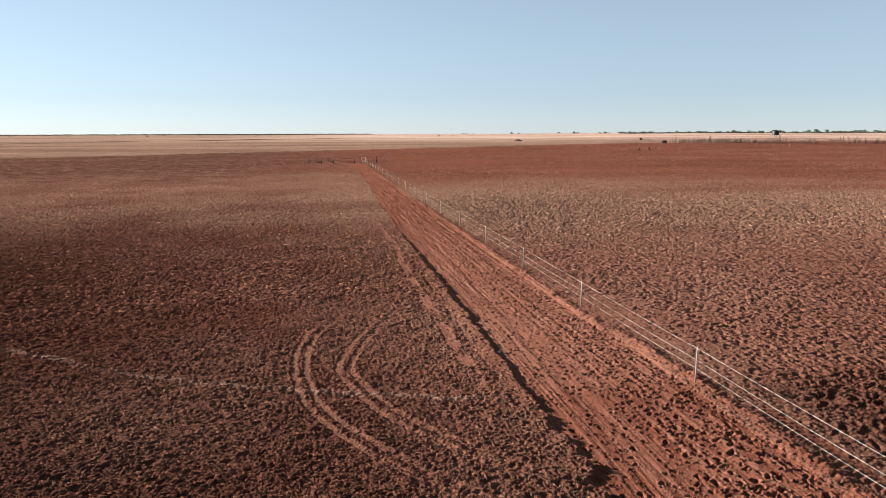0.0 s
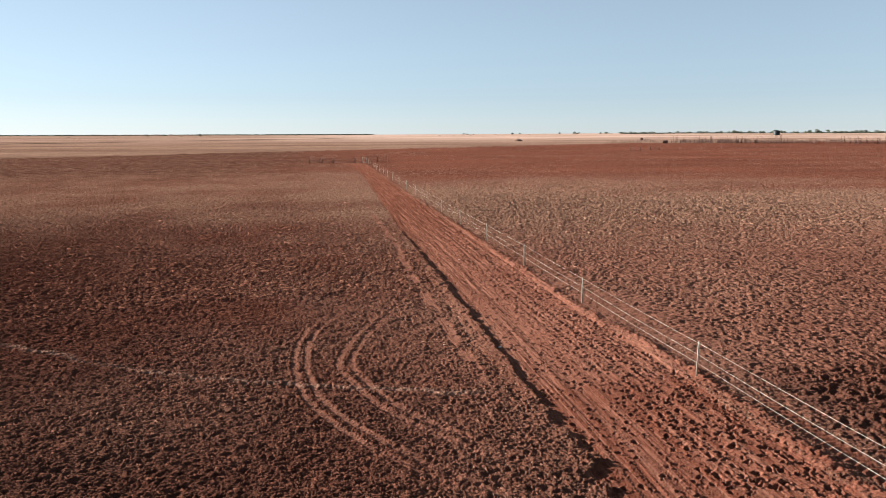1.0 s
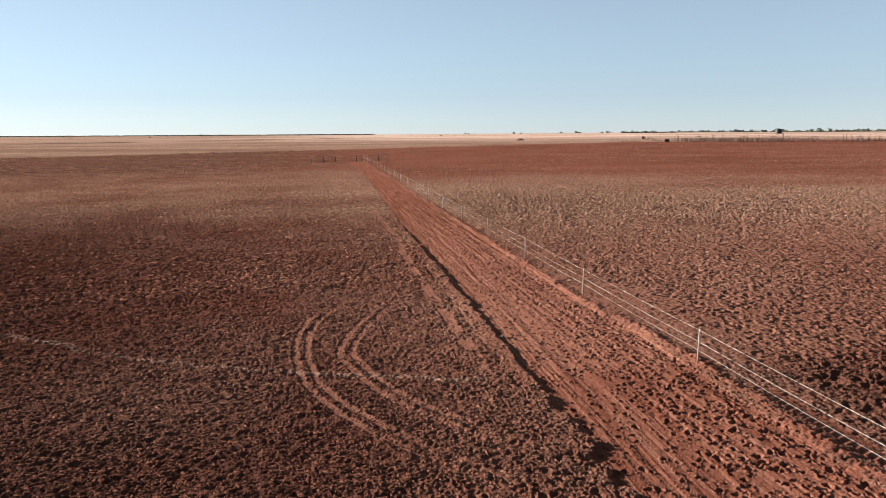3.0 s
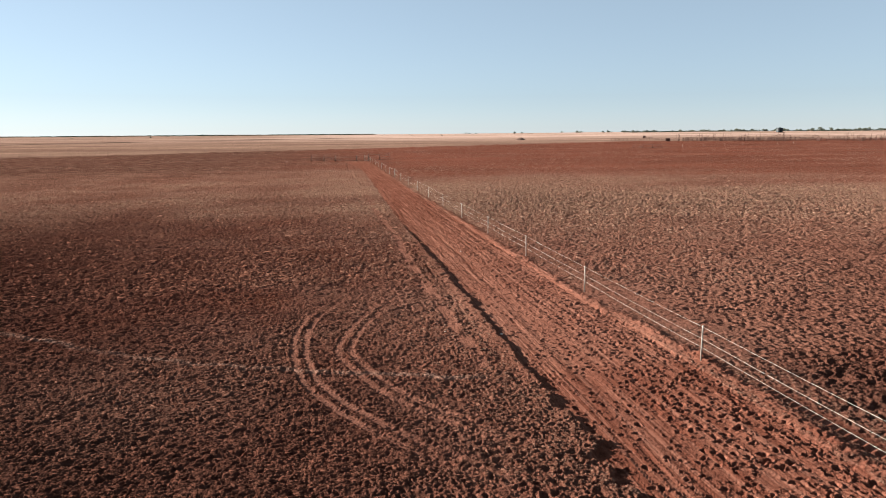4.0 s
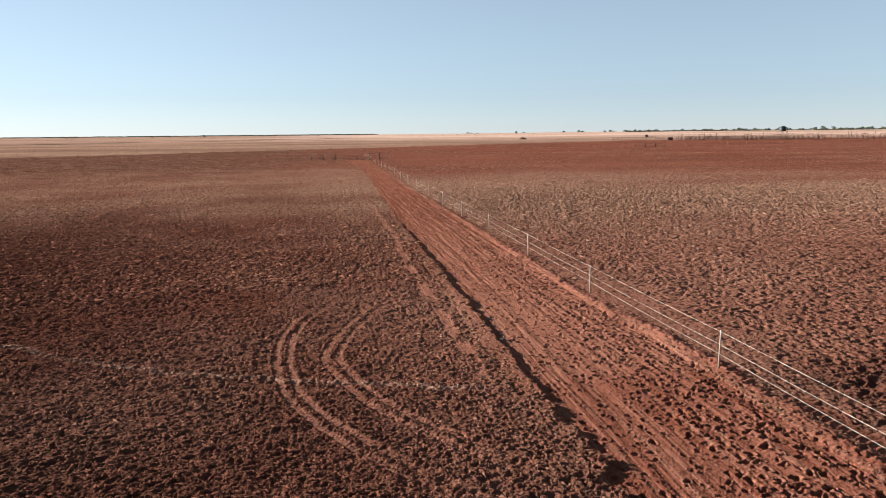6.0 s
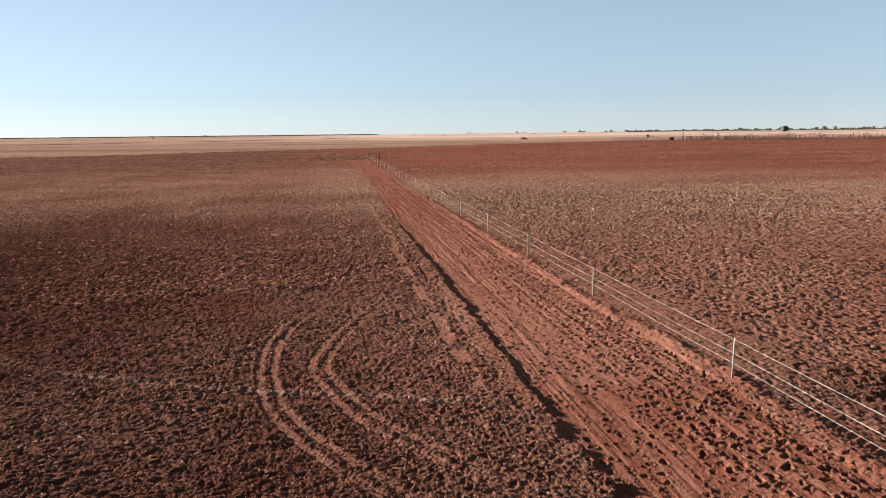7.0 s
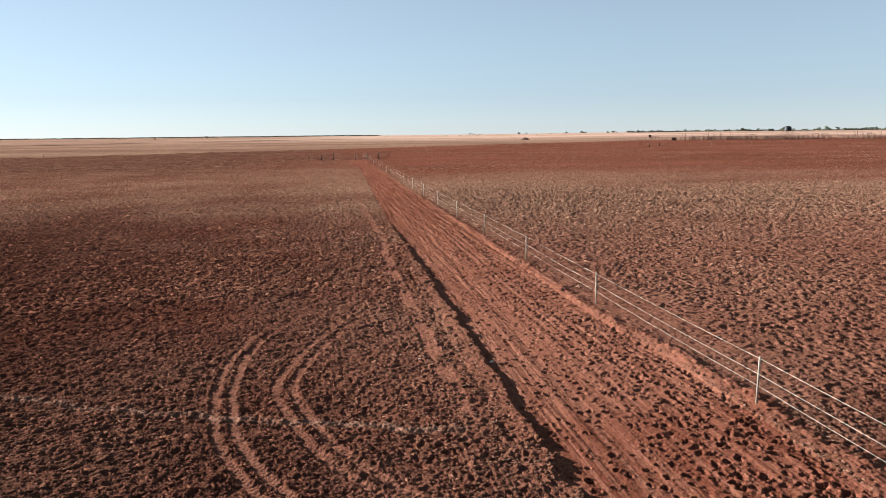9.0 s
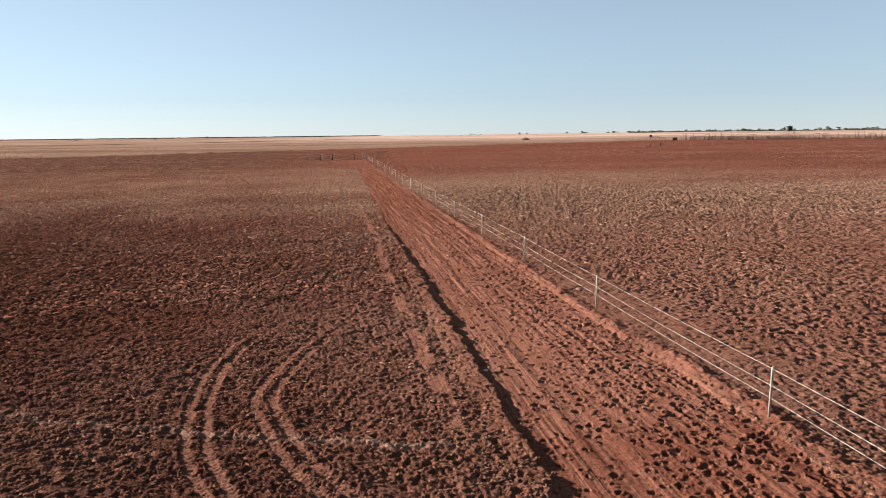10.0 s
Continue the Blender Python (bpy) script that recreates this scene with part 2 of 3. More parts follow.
def far_rise(x, y):
    """The plain lifts a little towards the far trees."""
    return 4.4 * step(np.hypot(x + 10, y + 16), 460, 1800) * step(np.arctan2(x, np.maximum(y, 1)), 0.12, 0.50) * (y > 0)


def relief(x, y, grain):
    """The ground's height and its masks, at places whose neighbours lie about grain metres off."""
    far = np.hypot(x + 10, y + 16)
    zero = x * 0
    fine = step(-grain, -0.24, -0.10)
    near = fine > 0

    def only(where, make):
        """What make gives at the places chosen, nought elsewhere."""
        out = np.zeros_like(x)
        if where.any():
            out[where] = make(x[where], y[where])
        return out

    strip = np.abs(x + 3.5) < 6
    ragged = only(strip, lambda a, b: 0.11 * rough(a * 0 + 3, b, 1.0, 3, 5) + 0.06 * rough(a, b, 0.3, 2, 6))
    flare = 2.1 * step(y, 112, 165)
    flare = flare - 1.15 * step(y, 30, 108)
    on = step(x + flare + ragged * (0.80 + 1.3 * step(-y, -0.5, 3)), LIP - 0.04, LIP + 0.12) * (1 - step(x + 0.5 * ragged - 0.32 * (1 - step(y, 2, 9)), EDGE - 0.15, EDGE + 0.05)) * (1 - step(y, TRACK_END - 8, TRACK_END - 2))
    # pugged field: hoof pits of two sizes, with crumbled clods between them
    warp_x = only(near, lambda a, b: 0.032 * swell(a / 0.16, b / 0.16, 301) + 0.02 * swell(a / 0.06, b / 0.06, 303))
    warp_y = only(near, lambda a, b: 0.032 * swell(a / 0.16, b / 0.16, 302) + 0.02 * swell(a / 0.06, b / 0.06, 304))
    trodden = 0.75 + 0.35 * rough(x, y, 3.5, 2, 15)
    calm = (1 - 0.35 * step(far, 40, 90)) * step(-grain, -0.12, -0.06)
    field = 0.022 * rough(x, y, 1.1, 3, 11) + 0.014 * rough(x, y, 0.42, 2, 21)
    field += trodden * 0.085 * hoof_pits(x + warp_x, y + warp_y, 0.27, 31, 0.72, 0.050, 0.105, 0.25)
    field += fine * only(near, lambda a, b: 0.034 * hoof_pits(a + warp_x[near], b + warp_y[near], 0.13, 41, 0.70, 0.026, 0.052, 0.3))
    field += fine * only(near, lambda a, b: 0.036 * (0.45 - np.abs(swell(a / 0.17, b / 0.17, 53))) + 0.027 * (0.45 - np.abs(swell(a / 0.085, b / 0.085, 55))) + 0.006 * rough(a, b, 0.045, 1, 51))
    # coarser clumps of broken ground out in the paddocks
    right = step(x, 0.6, 4)
    sure = step(-grain, -0.26, -0.12)
    some = (far > 16) & (far < 330) & (sure > 0)
    middle = (step(far, 18, 40) * (0.38 + 0.62 * right) + 0.62 * right * (1 - step(far, 18, 40))) * (1 - step(far, 60, 95))
    outer = (0.40 + 0.60 * right) * step(far, 42, 72) * (1 - 0.75 * step(far, 150, 300))
    field = field * calm + sure * middle * only(some, lambda a, b: 0.17 * hoof_pits(a + 0.07 * swell(a / 0.3, b / 0.3, 411), b + 0.07 * swell(a / 0.3, b / 0.3, 412), 0.33, 421, 0.88, 0.075, 0.150, 0.6))
    field += sure * outer * only(some, lambda a, b: 0.17 * hoof_pits(a + 0.14 * swell(a / 0.6, b / 0.6, 413), b + 0.14 * swell(a / 0.6, b / 0.6, 414), 0.56, 431, 0.88, 0.13, 0.25, 0.6))
    # graded track: tyre lines along it, hoof marks, thicker towards the fence
    lane = strip & (x > -8.5) & (x < 0.3)

    def graded(a, b):
        shift = 0.10 * rough(b * 0, b, 7.0, 2, 61)
        lines = (0.014 + 0.010 * step(b, 12, 28)) * rough(a + shift, b / 30, 0.17, 3, 71) + 0.010 * rough(a + shift, b / 40, 0.6, 1, 75)
        sole = step(rough(a + shift, b / 16, 0.36, 1, 81), 0.05, 0.3)
        tread = np.sin((b + 0.45 * np.abs(((a + shift) / 0.24) % 1 - 0.5)) * 2 * math.pi / 0.13) * 0.005 * sole
        many = step(a + 0.5 * rough(a, b, 2.5, 2, 91), -3.7, -1.7)
        wa, wb = a + 0.035 * rough(a, b, 0.10, 2, 305), b + 0.035 * rough(a, b, 0.10, 2, 306)
        prints = hoof_pits(wa, wb, 0.31, 101, 0.72, 0.040, 0.082, 0.25)
        more = hoof_pits(wa, wb, 0.27, 111, 0.70, 0.045, 0.098, 0.28) * many
        return lines, tread + 0.110 * prints + 0.120 * more + 0.006 * rough(a, b, 0.09, 2, 121)

    lines, marks = only(lane, lambda a, b: graded(a, b)[0]), only(lane & near, lambda a, b: graded(a, b)[1])
    path = -0.115 * (1 - 0.75 * step(y, 14, 44)) + 0.10 * step(x, -3.8, -0.8) * (1 - 0.7 * step(y, 14, 44)) + lines + fine * marks
    # tyre tracks pressed into the field, and the trodden wheel line beside the lip
    pressed, rut = np.zeros_like(x), np.zeros_like(x)
    close = (np.abs(x + 9) < 6) & (y > -9) & (y < 26)
    px, py = x[close], y[close]
    for line in (TURN_OUTER, TURN_INNER):
        off, run = beside(px, py, curve_through(line))
        fade = (0.22 + 0.78 * step(-py, -11, -5)) * (0.9 if line is TURN_OUTER else 0.7) * (0.45 + 0.55 * step(py, -4.5, -1.0))
        for shift in (-0.20, 0.20):
            d = np.abs(off - shift + 0.02 * rough(run, run * 0, 0.5, 2, 311)) / 0.105
            m = (1 - step(d, 0.8, 1.2)) * fade
            pressed[close] = np.maximum(pressed[close], m)
            lug = np.sin((run + 0.6 * np.abs(off - shift)) * 2 * math.pi / 0.12)
            rut[close] += m * (-0.020 + 0.007 * lug) + 0.020 * np.exp(-((d - 1.5) / 0.3) ** 2) * fade
    wheel = np.abs(np.abs(x + 6.42 + only(strip, lambda a, b: 0.10 * rough(a * 0, b, 5, 2, 131) + 0.03 * rough(a * 0, b, 0.6, 2, 133))) - 0.10) / 0.14
    w = (1 - step(wheel, 0.7, 1.15)) * step(y, -1.2, 0.8) * (1 - 0.5 * step(y, 36, 50)) * (1 - step(y, 60, 72))
    w = w * only(w > 0, lambda a, b: 0.85 * step(rough(a, b, 1.1, 3, 135), -1.0, 0.1))
    pressed = np.maximum(pressed, w)
    rut += w * (-0.020 + 0.006 * np.sin((y + 0.3 * np.abs(x + 6.42)) * 2 * math.pi / 0.13))
    old = np.zeros_like(x)
    side = (x > 6) & (x < 42) & (y > 10) & (y < 56)
    for line in OLD_RUTS:
        off, run = beside(x[side], y[side], curve_through(line))
        old[side] = np.maximum(old[side], np.exp(-((off + 0.1 * rough(run, run * 0, 1.5, 2, 143)) / 0.17) ** 2) * (0.3 + 0.7 * step(rough(run, run * 0, 1.2, 2, 141), -0.3, 0.6)))
    pad = np.zeros_like(x)
    by = (x < -4) & (x > -28) & (y > -3) & (y < 13)
    off, run = beside(x[by], y[by], curve_through(CATTLE_PAD))
    pad[by] = np.exp(-((off + 0.10 * rough(run, run * 0, 0.7, 3, 151)) / 0.14) ** 2)
    wide = (np.abs(x - 6) < 4) & (y > 90) & (y < 145)
    pale = only(wide, lambda a, b: np.maximum(np.exp(-((a - 5.2 - 0.0006 * (b - 128) ** 2) / 0.35) ** 2), np.exp(-((a - 7.2 - 0.0006 * (b - 128) ** 2) / 0.35) ** 2)) * step(b, 92, 102) * (1 - step(b, 130, 142)))
    field = field * (1 - 0.92 * pressed) + rut - 0.09 * old + pad * 0.015
    # the raised lip on one side, the windrow of graded soil on the other
    bank = (1 - step(-(x - LIP), 0.10, 0.80)) * (0.75 + 0.25 * only(strip, lambda a, b: rough(a * 0, b, 0.8, 2, 161)))
    bank = bank * (0.35 + 0.65 * step(y, -2.0, 0.8)) * (1 - step(y, 14, 48))
    field = field * (1 - 0.7 * bank * step(y, -1.5, 1.0)) + 0.055 * bank
    bend = 0.33 - 0.42 * (1 - step(y, 2, 9))
    wind = np.exp(-((x + bend + only(strip, lambda a, b: 0.12 * rough(a * 0, b, 1.3, 3, 171))) / 0.27) ** 2) * (1 - 0.6 * step(y, 25, 80)) * (1 - step(y, TRACK_END - 8, TRACK_END))
    wind = wind * only(strip, lambda a, b: 0.62 + 0.38 * step(rough(a * 0.3, b, 1.0, 3, 175), -0.5, 0.3))
    heap = wind * (0.085 + 0.045 * (1 - step(y, 4, 14)) + only(strip, lambda a, b: 0.035 * rough(a, b, 0.45, 2, 181) + 0.035 * rough(a, b, 0.10, 2, 185)))
    field = field * (1 - 0.75 * wind)
    # heavy tractor lugs pressed beside the windrow, under the wires
    lug_x = x - 0.78
    lugs = (np.abs(lug_x) < 0.30) * step(-y, 1.6, 2.6) * (1 - step(-y, 9, 11))
    field = field * (1 - 0.8 * lugs) + lugs * 0.036 * np.sin((y + 0.5 * np.abs(lug_x)) * 2 * math.pi / 0.27)
    bare_flat = step(y + 0.3 * np.abs(x), 95, 135)
    z = (1 - on) * field * (1 - 0.4 * bare_flat) + on * path + heap
    # quieter beyond the gate, a low bank along the boundary, and the wide plain
    beyond = y - boundary(x)
    z = z * (1 - 0.6 * step(beyond, -40, 0))
    out = far > 90
    z += only(out, lambda a, b: 0.50 * np.exp(-((b - boundary(a) + 1.0 + 1.5 * rough(a, b, 14, 2, 193)) / 1.2) ** 2) * (0.6 + 0.4 * rough(a, b, 8, 2, 191)) * (a < 150))
    z += step(far, 150, 900) * only(out, lambda a, b: 0.5 * rough(a, b, 160, 2, 201))
    z += far_rise(x, y)
    edge = only(far > 50, lambda a, b: 12 * rough(a, b * 2.5, 40, 3, 211) + 0.05 * np.hypot(a + 10, b + 16) * rough(a, b, 12, 2, 215))
    across = step(x, -12, 6)
    flats = step(y + 0.25 * np.abs(x) * (x < 0) + edge, 88, 145) * (1 - across) + step(y + 0.33 * x + edge, 66, 112) * across
    pasture = step(beyond + 0.35 * edge, -6, 12)
    scuffed = step(x, -11, -7.5) * (1 - step(x, -5.4, -4.8)) * (1 - step(y, 6, 24))
    patches = 0.30 * rough(x, y, 9, 3, 221)
    # litter is thinned on the left to darken that corner like lens falloff
    straw = 0.12 + 0.10 * right + 0.30 * right * step(far, 22, 38) + 0.20 * (1 - right) + 0.15 * scuffed + patches + 0.70 * step(y + 0.35 * np.abs(x), 22, 58) * (0.50 + 0.50 * across) - 0.26 * (1 - step(x, -16, -7))
    return z, {"track": np.clip(on + 0.7 * lugs + 0.95 * wind + 0.55 * pressed + 0.5 * bank + 0.35 * scuffed, 0, 1), "straw": np.clip(straw * (1 - 0.9 * wind) * (1 - 0.7 * pressed), 0, 1),
               "pressed": np.clip(pressed + 0.7 * bank * step(y, -0.5, 1.5), 0, 1), "broken": 0.36 + 0.64 * step(far, 24, 50), "crust": np.clip(0.55 * pale + pad * (0.72 + 0.4 * only(by, lambda a, b: rough(a, b, 0.9, 2, 155))), 0, 1), "clumps": np.clip(straw * (0.25 + 0.75 * step(far, 22, 55)) * (1 - wind) * (1 - pressed), 0, 1) * 0.8, "flats": np.clip(flats * (1 - on), 0, 1), "pasture": pasture * (1 - on),
               # corner darkening painted on the left field and near right soil
               "vignette": np.clip(0.95 * (1 - step(x + 0.5 * patches * 9 - 9 * (1 - step(y, -5, 8)), -32, -12)) * (1 - step(y, 14, 60)) + 0.7 * step(x, 0.4, 3.2) * (1 - step(y - 0.6 * x + 3 * patches, -9, 13)), 0, 1), "brown": 0.85 * (1 - step(x + 0.4 * edge, -40, 12)), "paler": step(far, 380, 1100) * (0.30 + 0.70 * step(x, -320, 120)),
               "scrubby": only(far > 400, lambda a, b: np.exp(-((((a + 261) * 164 - (b - 581) * 94) / 189 + 14 * rough(a, b, 60, 2, 501)) / 20) ** 2) * (1 - step(b, 900, 1300)))}


def ground_sheet():
    """One sheet on rings round the field's near corner, close rings where the soil is trodden, wide ones to the horizon."""
    centre = np.array((-10.0, -16.5))
    fine_turn = 0.00178
    angles = list(np.arange(radians(-32), radians(48), fine_turn))
    turn, end = fine_turn, 2 * math.pi + angles[0]
    tail, head = [angles[-1]], [end]
    while head[-1] - tail[-1] > 2.2 * turn:          # wider and wider wedges behind, met halfway
        turn = min(turn * 1.05, 0.05)
        tail.append(tail[-1] + turn)
        head.append(head[-1] - turn)
    angles = np.array(angles + tail[1:] + [a for a in head[:0:-1] if a > tail[-1] + 0.3 * turn])
    gaps = np.diff(np.append(angles, end))
    radii = [0.25]
    while radii[-1] < 5200:
        r = radii[-1]
        radii.append(r + (0.065 if r < 10 else 0.03 if r < 13 else 0.0019 * r if r < 36 else 0.0025 * r if r < 75 else 0.0025 * r * (r / 75) ** 1.6))
    radii = np.array(radii)
    rr, aa = np.meshgrid(radii, angles, indexing="ij")
    x, y = centre[0] + rr * np.sin(aa), centre[1] + rr * np.cos(aa)
    z, masks = relief(x.ravel(), y.ravel(), (gaps[None, :] * rr).ravel())
    rows, cols = rr.shape
    mesh = bpy.data.meshes.new("ground")
    verts = np.vstack([[(*centre, 0.0)], np.column_stack([x.ravel(), y.ravel(), z])])
    i, j = np.meshgrid(np.arange(rows - 1), np.arange(cols), indexing="ij")
    k = (j + 1) % cols
    quads = np.stack([1 + i * cols + j, 1 + (i + 1) * cols + j, 1 + (i + 1) * cols + k, 1 + i * cols + k], -1).reshape(-1, 4)[:, ::-1]
    turned = np.random.default_rng(4).random(len(quads)) < 0.5
    quads[turned] = np.roll(quads[turned], 1, axis=1)
    c = np.arange(cols)
    fan = np.column_stack([np.zeros(cols, int), 1 + (c + 1) % cols, 1 + c])
    loops = np.concatenate([quads[:, [0, 1, 2, 0, 2, 3]].ravel(), fan.ravel()])
    starts = np.arange(len(loops) // 3) * 3
    mesh.vertices.add(len(verts))
    mesh.vertices.foreach_set("co", verts.ravel().astype(np.float32))
    mesh.loops.add(len(loops))
    mesh.loops.foreach_set("vertex_index", loops.astype(np.int32))
    mesh.polygons.add(len(starts))
    mesh.polygons.foreach_set("loop_start", starts.astype(np.int32))
    mesh.update(calc_edges=True)
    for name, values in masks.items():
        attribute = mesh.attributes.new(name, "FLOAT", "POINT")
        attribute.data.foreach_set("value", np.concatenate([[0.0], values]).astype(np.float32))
    mesh.shade_smooth()
    mesh.materials.append(SOIL)
    return tagged(new("ground", mesh), "red trampled paddock soil with a graded dirt track", "ground", kind="structure")


ground_sheet()


def soil_height(x, y):
    return float(relief(np.array([x], float), np.array([y], float), np.array([0.05]))[0][0])


# ---- things ----


def part(name, bm, material, parent=None, label=""):
    mesh = bpy.data.meshes.new(name)
    bm.to_mesh(mesh)
    bm.free()
    mesh.materials.append(material)
    ob = new(name, mesh)
    ob.parent = parent
    return tagged(ob, label)


def tube(points, radius, sides=8, bm=None):
    """A round bar along points; radius may be one number or one a point."""
    bm = bm or bmesh.new()
    pts = [Vector(p) for p in points]
    radii = radius if isinstance(radius, (list, tuple)) else [radius] * len(pts)
    last = None
    for k, p in enumerate(pts):
        way = (pts[min(k + 1, len(pts) - 1)] - pts[max(k - 1, 0)]).normalized()
        side = way.cross(Vector((0, 0, 1)) if abs(way.z) < 0.9 else Vector((1, 0, 0))).normalized()
        up = side.cross(way)
        ring = [bm.verts.new(p + (side * math.cos(a) + up * math.sin(a)) * radii[k]) for a in (2 * math.pi * s / sides for s in range(sides))]
        if last:
            for s in range(sides):
                bm.faces.new((last[s], last[(s + 1) % sides], ring[(s + 1) % sides], ring[s])).smooth = True
        else:
            bm.faces.new(ring[::-1])
        last = ring
    bm.faces.new(last)
    return bm


def box(size, at=(0, 0, 0), bevel=0.01, bm=None):
    bm = bm or bmesh.new()
    made = bmesh.ops.create_cube(bm, size=1, matrix=Matrix.Translation(at) @ Matrix.Diagonal((*size, 1)))
    if bevel:
        edges = list({e for v in made["verts"] for e in v.link_edges})
        bmesh.ops.bevel(bm, geom=edges, offset=bevel, segments=1, affect="EDGES")
    return bm


def empty(name, m, label, category, group="", kind=""):
    ob = new(name)
    ob.empty_display_size = 0.2
    ob.matrix_world = m
    return tagged(ob, label, category, group, kind)


rng = random.Random(7)

# ---- the wire fence beside the track ----


def wire_fence():
    fence = empty("wire_fence", pose(0, 0, 0), "white wire stock fence on slim pale steel posts beside the track", "fence")
    places = [-27, -18, -9, 0, 9.3] + [18.02 + 9 * k for k in range(9)] + [98.6, 106.8, 114.9, 123.0, 131.0, 139.0, 147.0]
    tops = []
    for k, y in enumerate(places):
        z = soil_height(0.0, y)
        lean_x, lean_y, tall = rng.uniform(-0.02, 0.02), rng.uniform(-0.02, 0.02), 1.2 + rng.uniform(-0.03, 0.03)
        bm = tube([(0, y, z - 0.25), (lean_x, y + lean_y, tall - 0.03), (lean_x, y + lean_y, tall)], [0.026, 0.024, 0.016], 10)
        part("post", bm, STEEL, fence)
        tops.append((lean_x, y + lean_y, tall))
    for height, sag in ((1.165, 0.02), (0.80, 0.03), (0.53, 0.03)):
        points = []
        for (ax, ay, at), (bx, by, bt) in zip(tops, tops[1:]):
            for s in range(6):
                t = s / 6
                points.append((ax + (bx - ax) * t - 0.03, ay + (by - ay) * t, height * (at + (bt - at) * t) / 1.2 - sag * 4 * t * (1 - t)))
        points.append((-0.03, 155.0, height))
        part("wire", tube(points, 0.0026, 6), WIRE, fence)
    return fence


wire_fence()

# ---- gates and strainer posts across the track's far end ----


def gate_leaf(length, height, brace, material, label, rails=4):
    """A pipe gate along +x from its hinge, standing on its own feet."""
    gate = empty("farm_gate", pose(0, 0, 0), label, "gate", "gates at the end of the track")
    for x in (0.03, length - 0.03):
        part("stile", tube([(x, 0, 0.10), (x, 0, height)], 0.045, 8), material, gate)
    for k in range(rails):
        z = 0.16 + (height - 0.2) * k / (rails - 1)
        part("rail", tube([(0.03, 0, z), (length - 0.03, 0, z)], 0.036 if k in (0, rails - 1) else 0.026, 8), material, gate)
    if brace:
        a, b = ((0.05, height - 0.05), (length - 0.05, 0.2)) if brace > 0 else ((0.05, 0.2), (length - 0.05, height - 0.05))
        part("brace", tube([(a[0], 0.03, a[1]), (b[0], 0.03, b[1])], 0.034, 8), material, gate)
    part("foot", tube([(length - 0.03, 0, -0.2), (length - 0.03, 0, 0.12)], 0.03, 8), material, gate)
    return gate


def strainer(x, y, tall, material, radius=0.05):
    post = part("strainer_post", tube([(0, 0, -0.3), (0, 0, tall - 0.03), (0, 0, tall)], [radius, radius, radius * 0.6], 12), material)
    post.matrix_world = pose(x, y, soil_height(x, y))
    return tagged(post, "thick rusty steel strainer post holding a gate", "post", "gate posts")


def along(ax, ay, bx, by, z=0.0):
    return pose(ax, ay, z, 0, 0, math.degrees(math.atan2(by - ay, bx - ax)))


for ax, ay, bx, by, height, brace, material, label in (
        (-14.0, 156.5, -11.0, 156.0, 1.45, 1, GATE, "rusty braced pipe gate in the cross fence"),
        (-10.9, 156.0, -8.1, 155.6, 1.45, 1, GATE, "rusty braced pipe gate in the cross fence"),
        (-8.0, 155.6, -2.9, 155.2, 1.35, 0, GATE, "long rusty pipe gate closing the track"),
        (-2.8, 155.2, -1.0, 155.1, 1.4, 0, GATE, "short rusty pipe gate panel"),
        (0.1, 155.1, 3.0, 159.0, 1.6, -1, GATE, "rusty braced pipe gate standing ajar"),
        (3.1, 159.1, 6.1, 163.2, 1.6, -1, GATE, "rusty braced pipe gate standing ajar")):
    leaf = gate_leaf(math.hypot(bx - ax, by - ay), height, brace, material, label)
    leaf.matrix_world = along(ax, ay, bx, by)
white_panel = gate_leaf(1.0, 1.5, 0, PALE_RAIL, "short bleached rail panel beside the strainer post", 5)
white_panel.matrix_world = along(-0.95, 155.1, 0.0, 155.0)
for x, y in ((-14.1, 156.5), (-10.95, 156.0), (-8.05, 155.6), (-2.85, 155.2), (0.05, 155.05), (3.05, 159.05)):
    strainer(x, y, 1.75 if x > 0 else 1.55, GATE)

# ---- cattle yards ----
YARD = pose(211, 442, 0, 0, 0, math.degrees(math.atan2(-111, 153)))


def yard_panel(length, height, rails):
    panel = empty("yard_panel", pose(0, 0, 0), "rusty steel pipe panel of the cattle yards", "yard panel", "panels of the cattle yards")
    for x in (0.0, length / 2):
        part("post", tube([(x, 0, -0.3), (x, 0, height + 0.15)], 0.11, 6), RUST, panel)
    for k in range(rails):
        z = 0.35 + (height - 0.35) * k / (rails - 1)
        part("rail", tube([(0, 0.07, z), (length, 0.07, z)], 0.05, 6), RUST, panel)
    return panel


def portal(width, height):
    frame_ob = empty("gate_portal", pose(0, 0, 0), "tall rusty pipe portal over a yard gate", "gate portal", "portals of the cattle yards")
    for x in (0, width):
        part("post", tube([(x, 0, -0.3), (x, 0, height)], 0.13, 6), RUST, frame_ob)
    part("beam", tube([(-0.1, 0, height - 0.05), (width + 0.1, 0, height - 0.05)], 0.11, 6), RUST, frame_ob)
    return frame_ob


first_panel, low_panel = yard_panel(6.0, 2.3, 4), yard_panel(6.0, 1.9, 3)
first_panel.matrix_world, low_panel.matrix_world = YARD @ pose(20, 0, 0), YARD @ pose(-4, 4, 0)
for u in range(26, 190, 6):
    if u % 48 != 0:
        copy_thing(first_panel, YARD @ pose(u, rng.uniform(-0.3, 0.3), 0, 0, 0, rng.uniform(-2, 2)))
for u in (-22, -16, -10, 14):
    copy_thing(low_panel, YARD @ pose(u, 4 - u * 0.1, 0, 0, 0, 1))
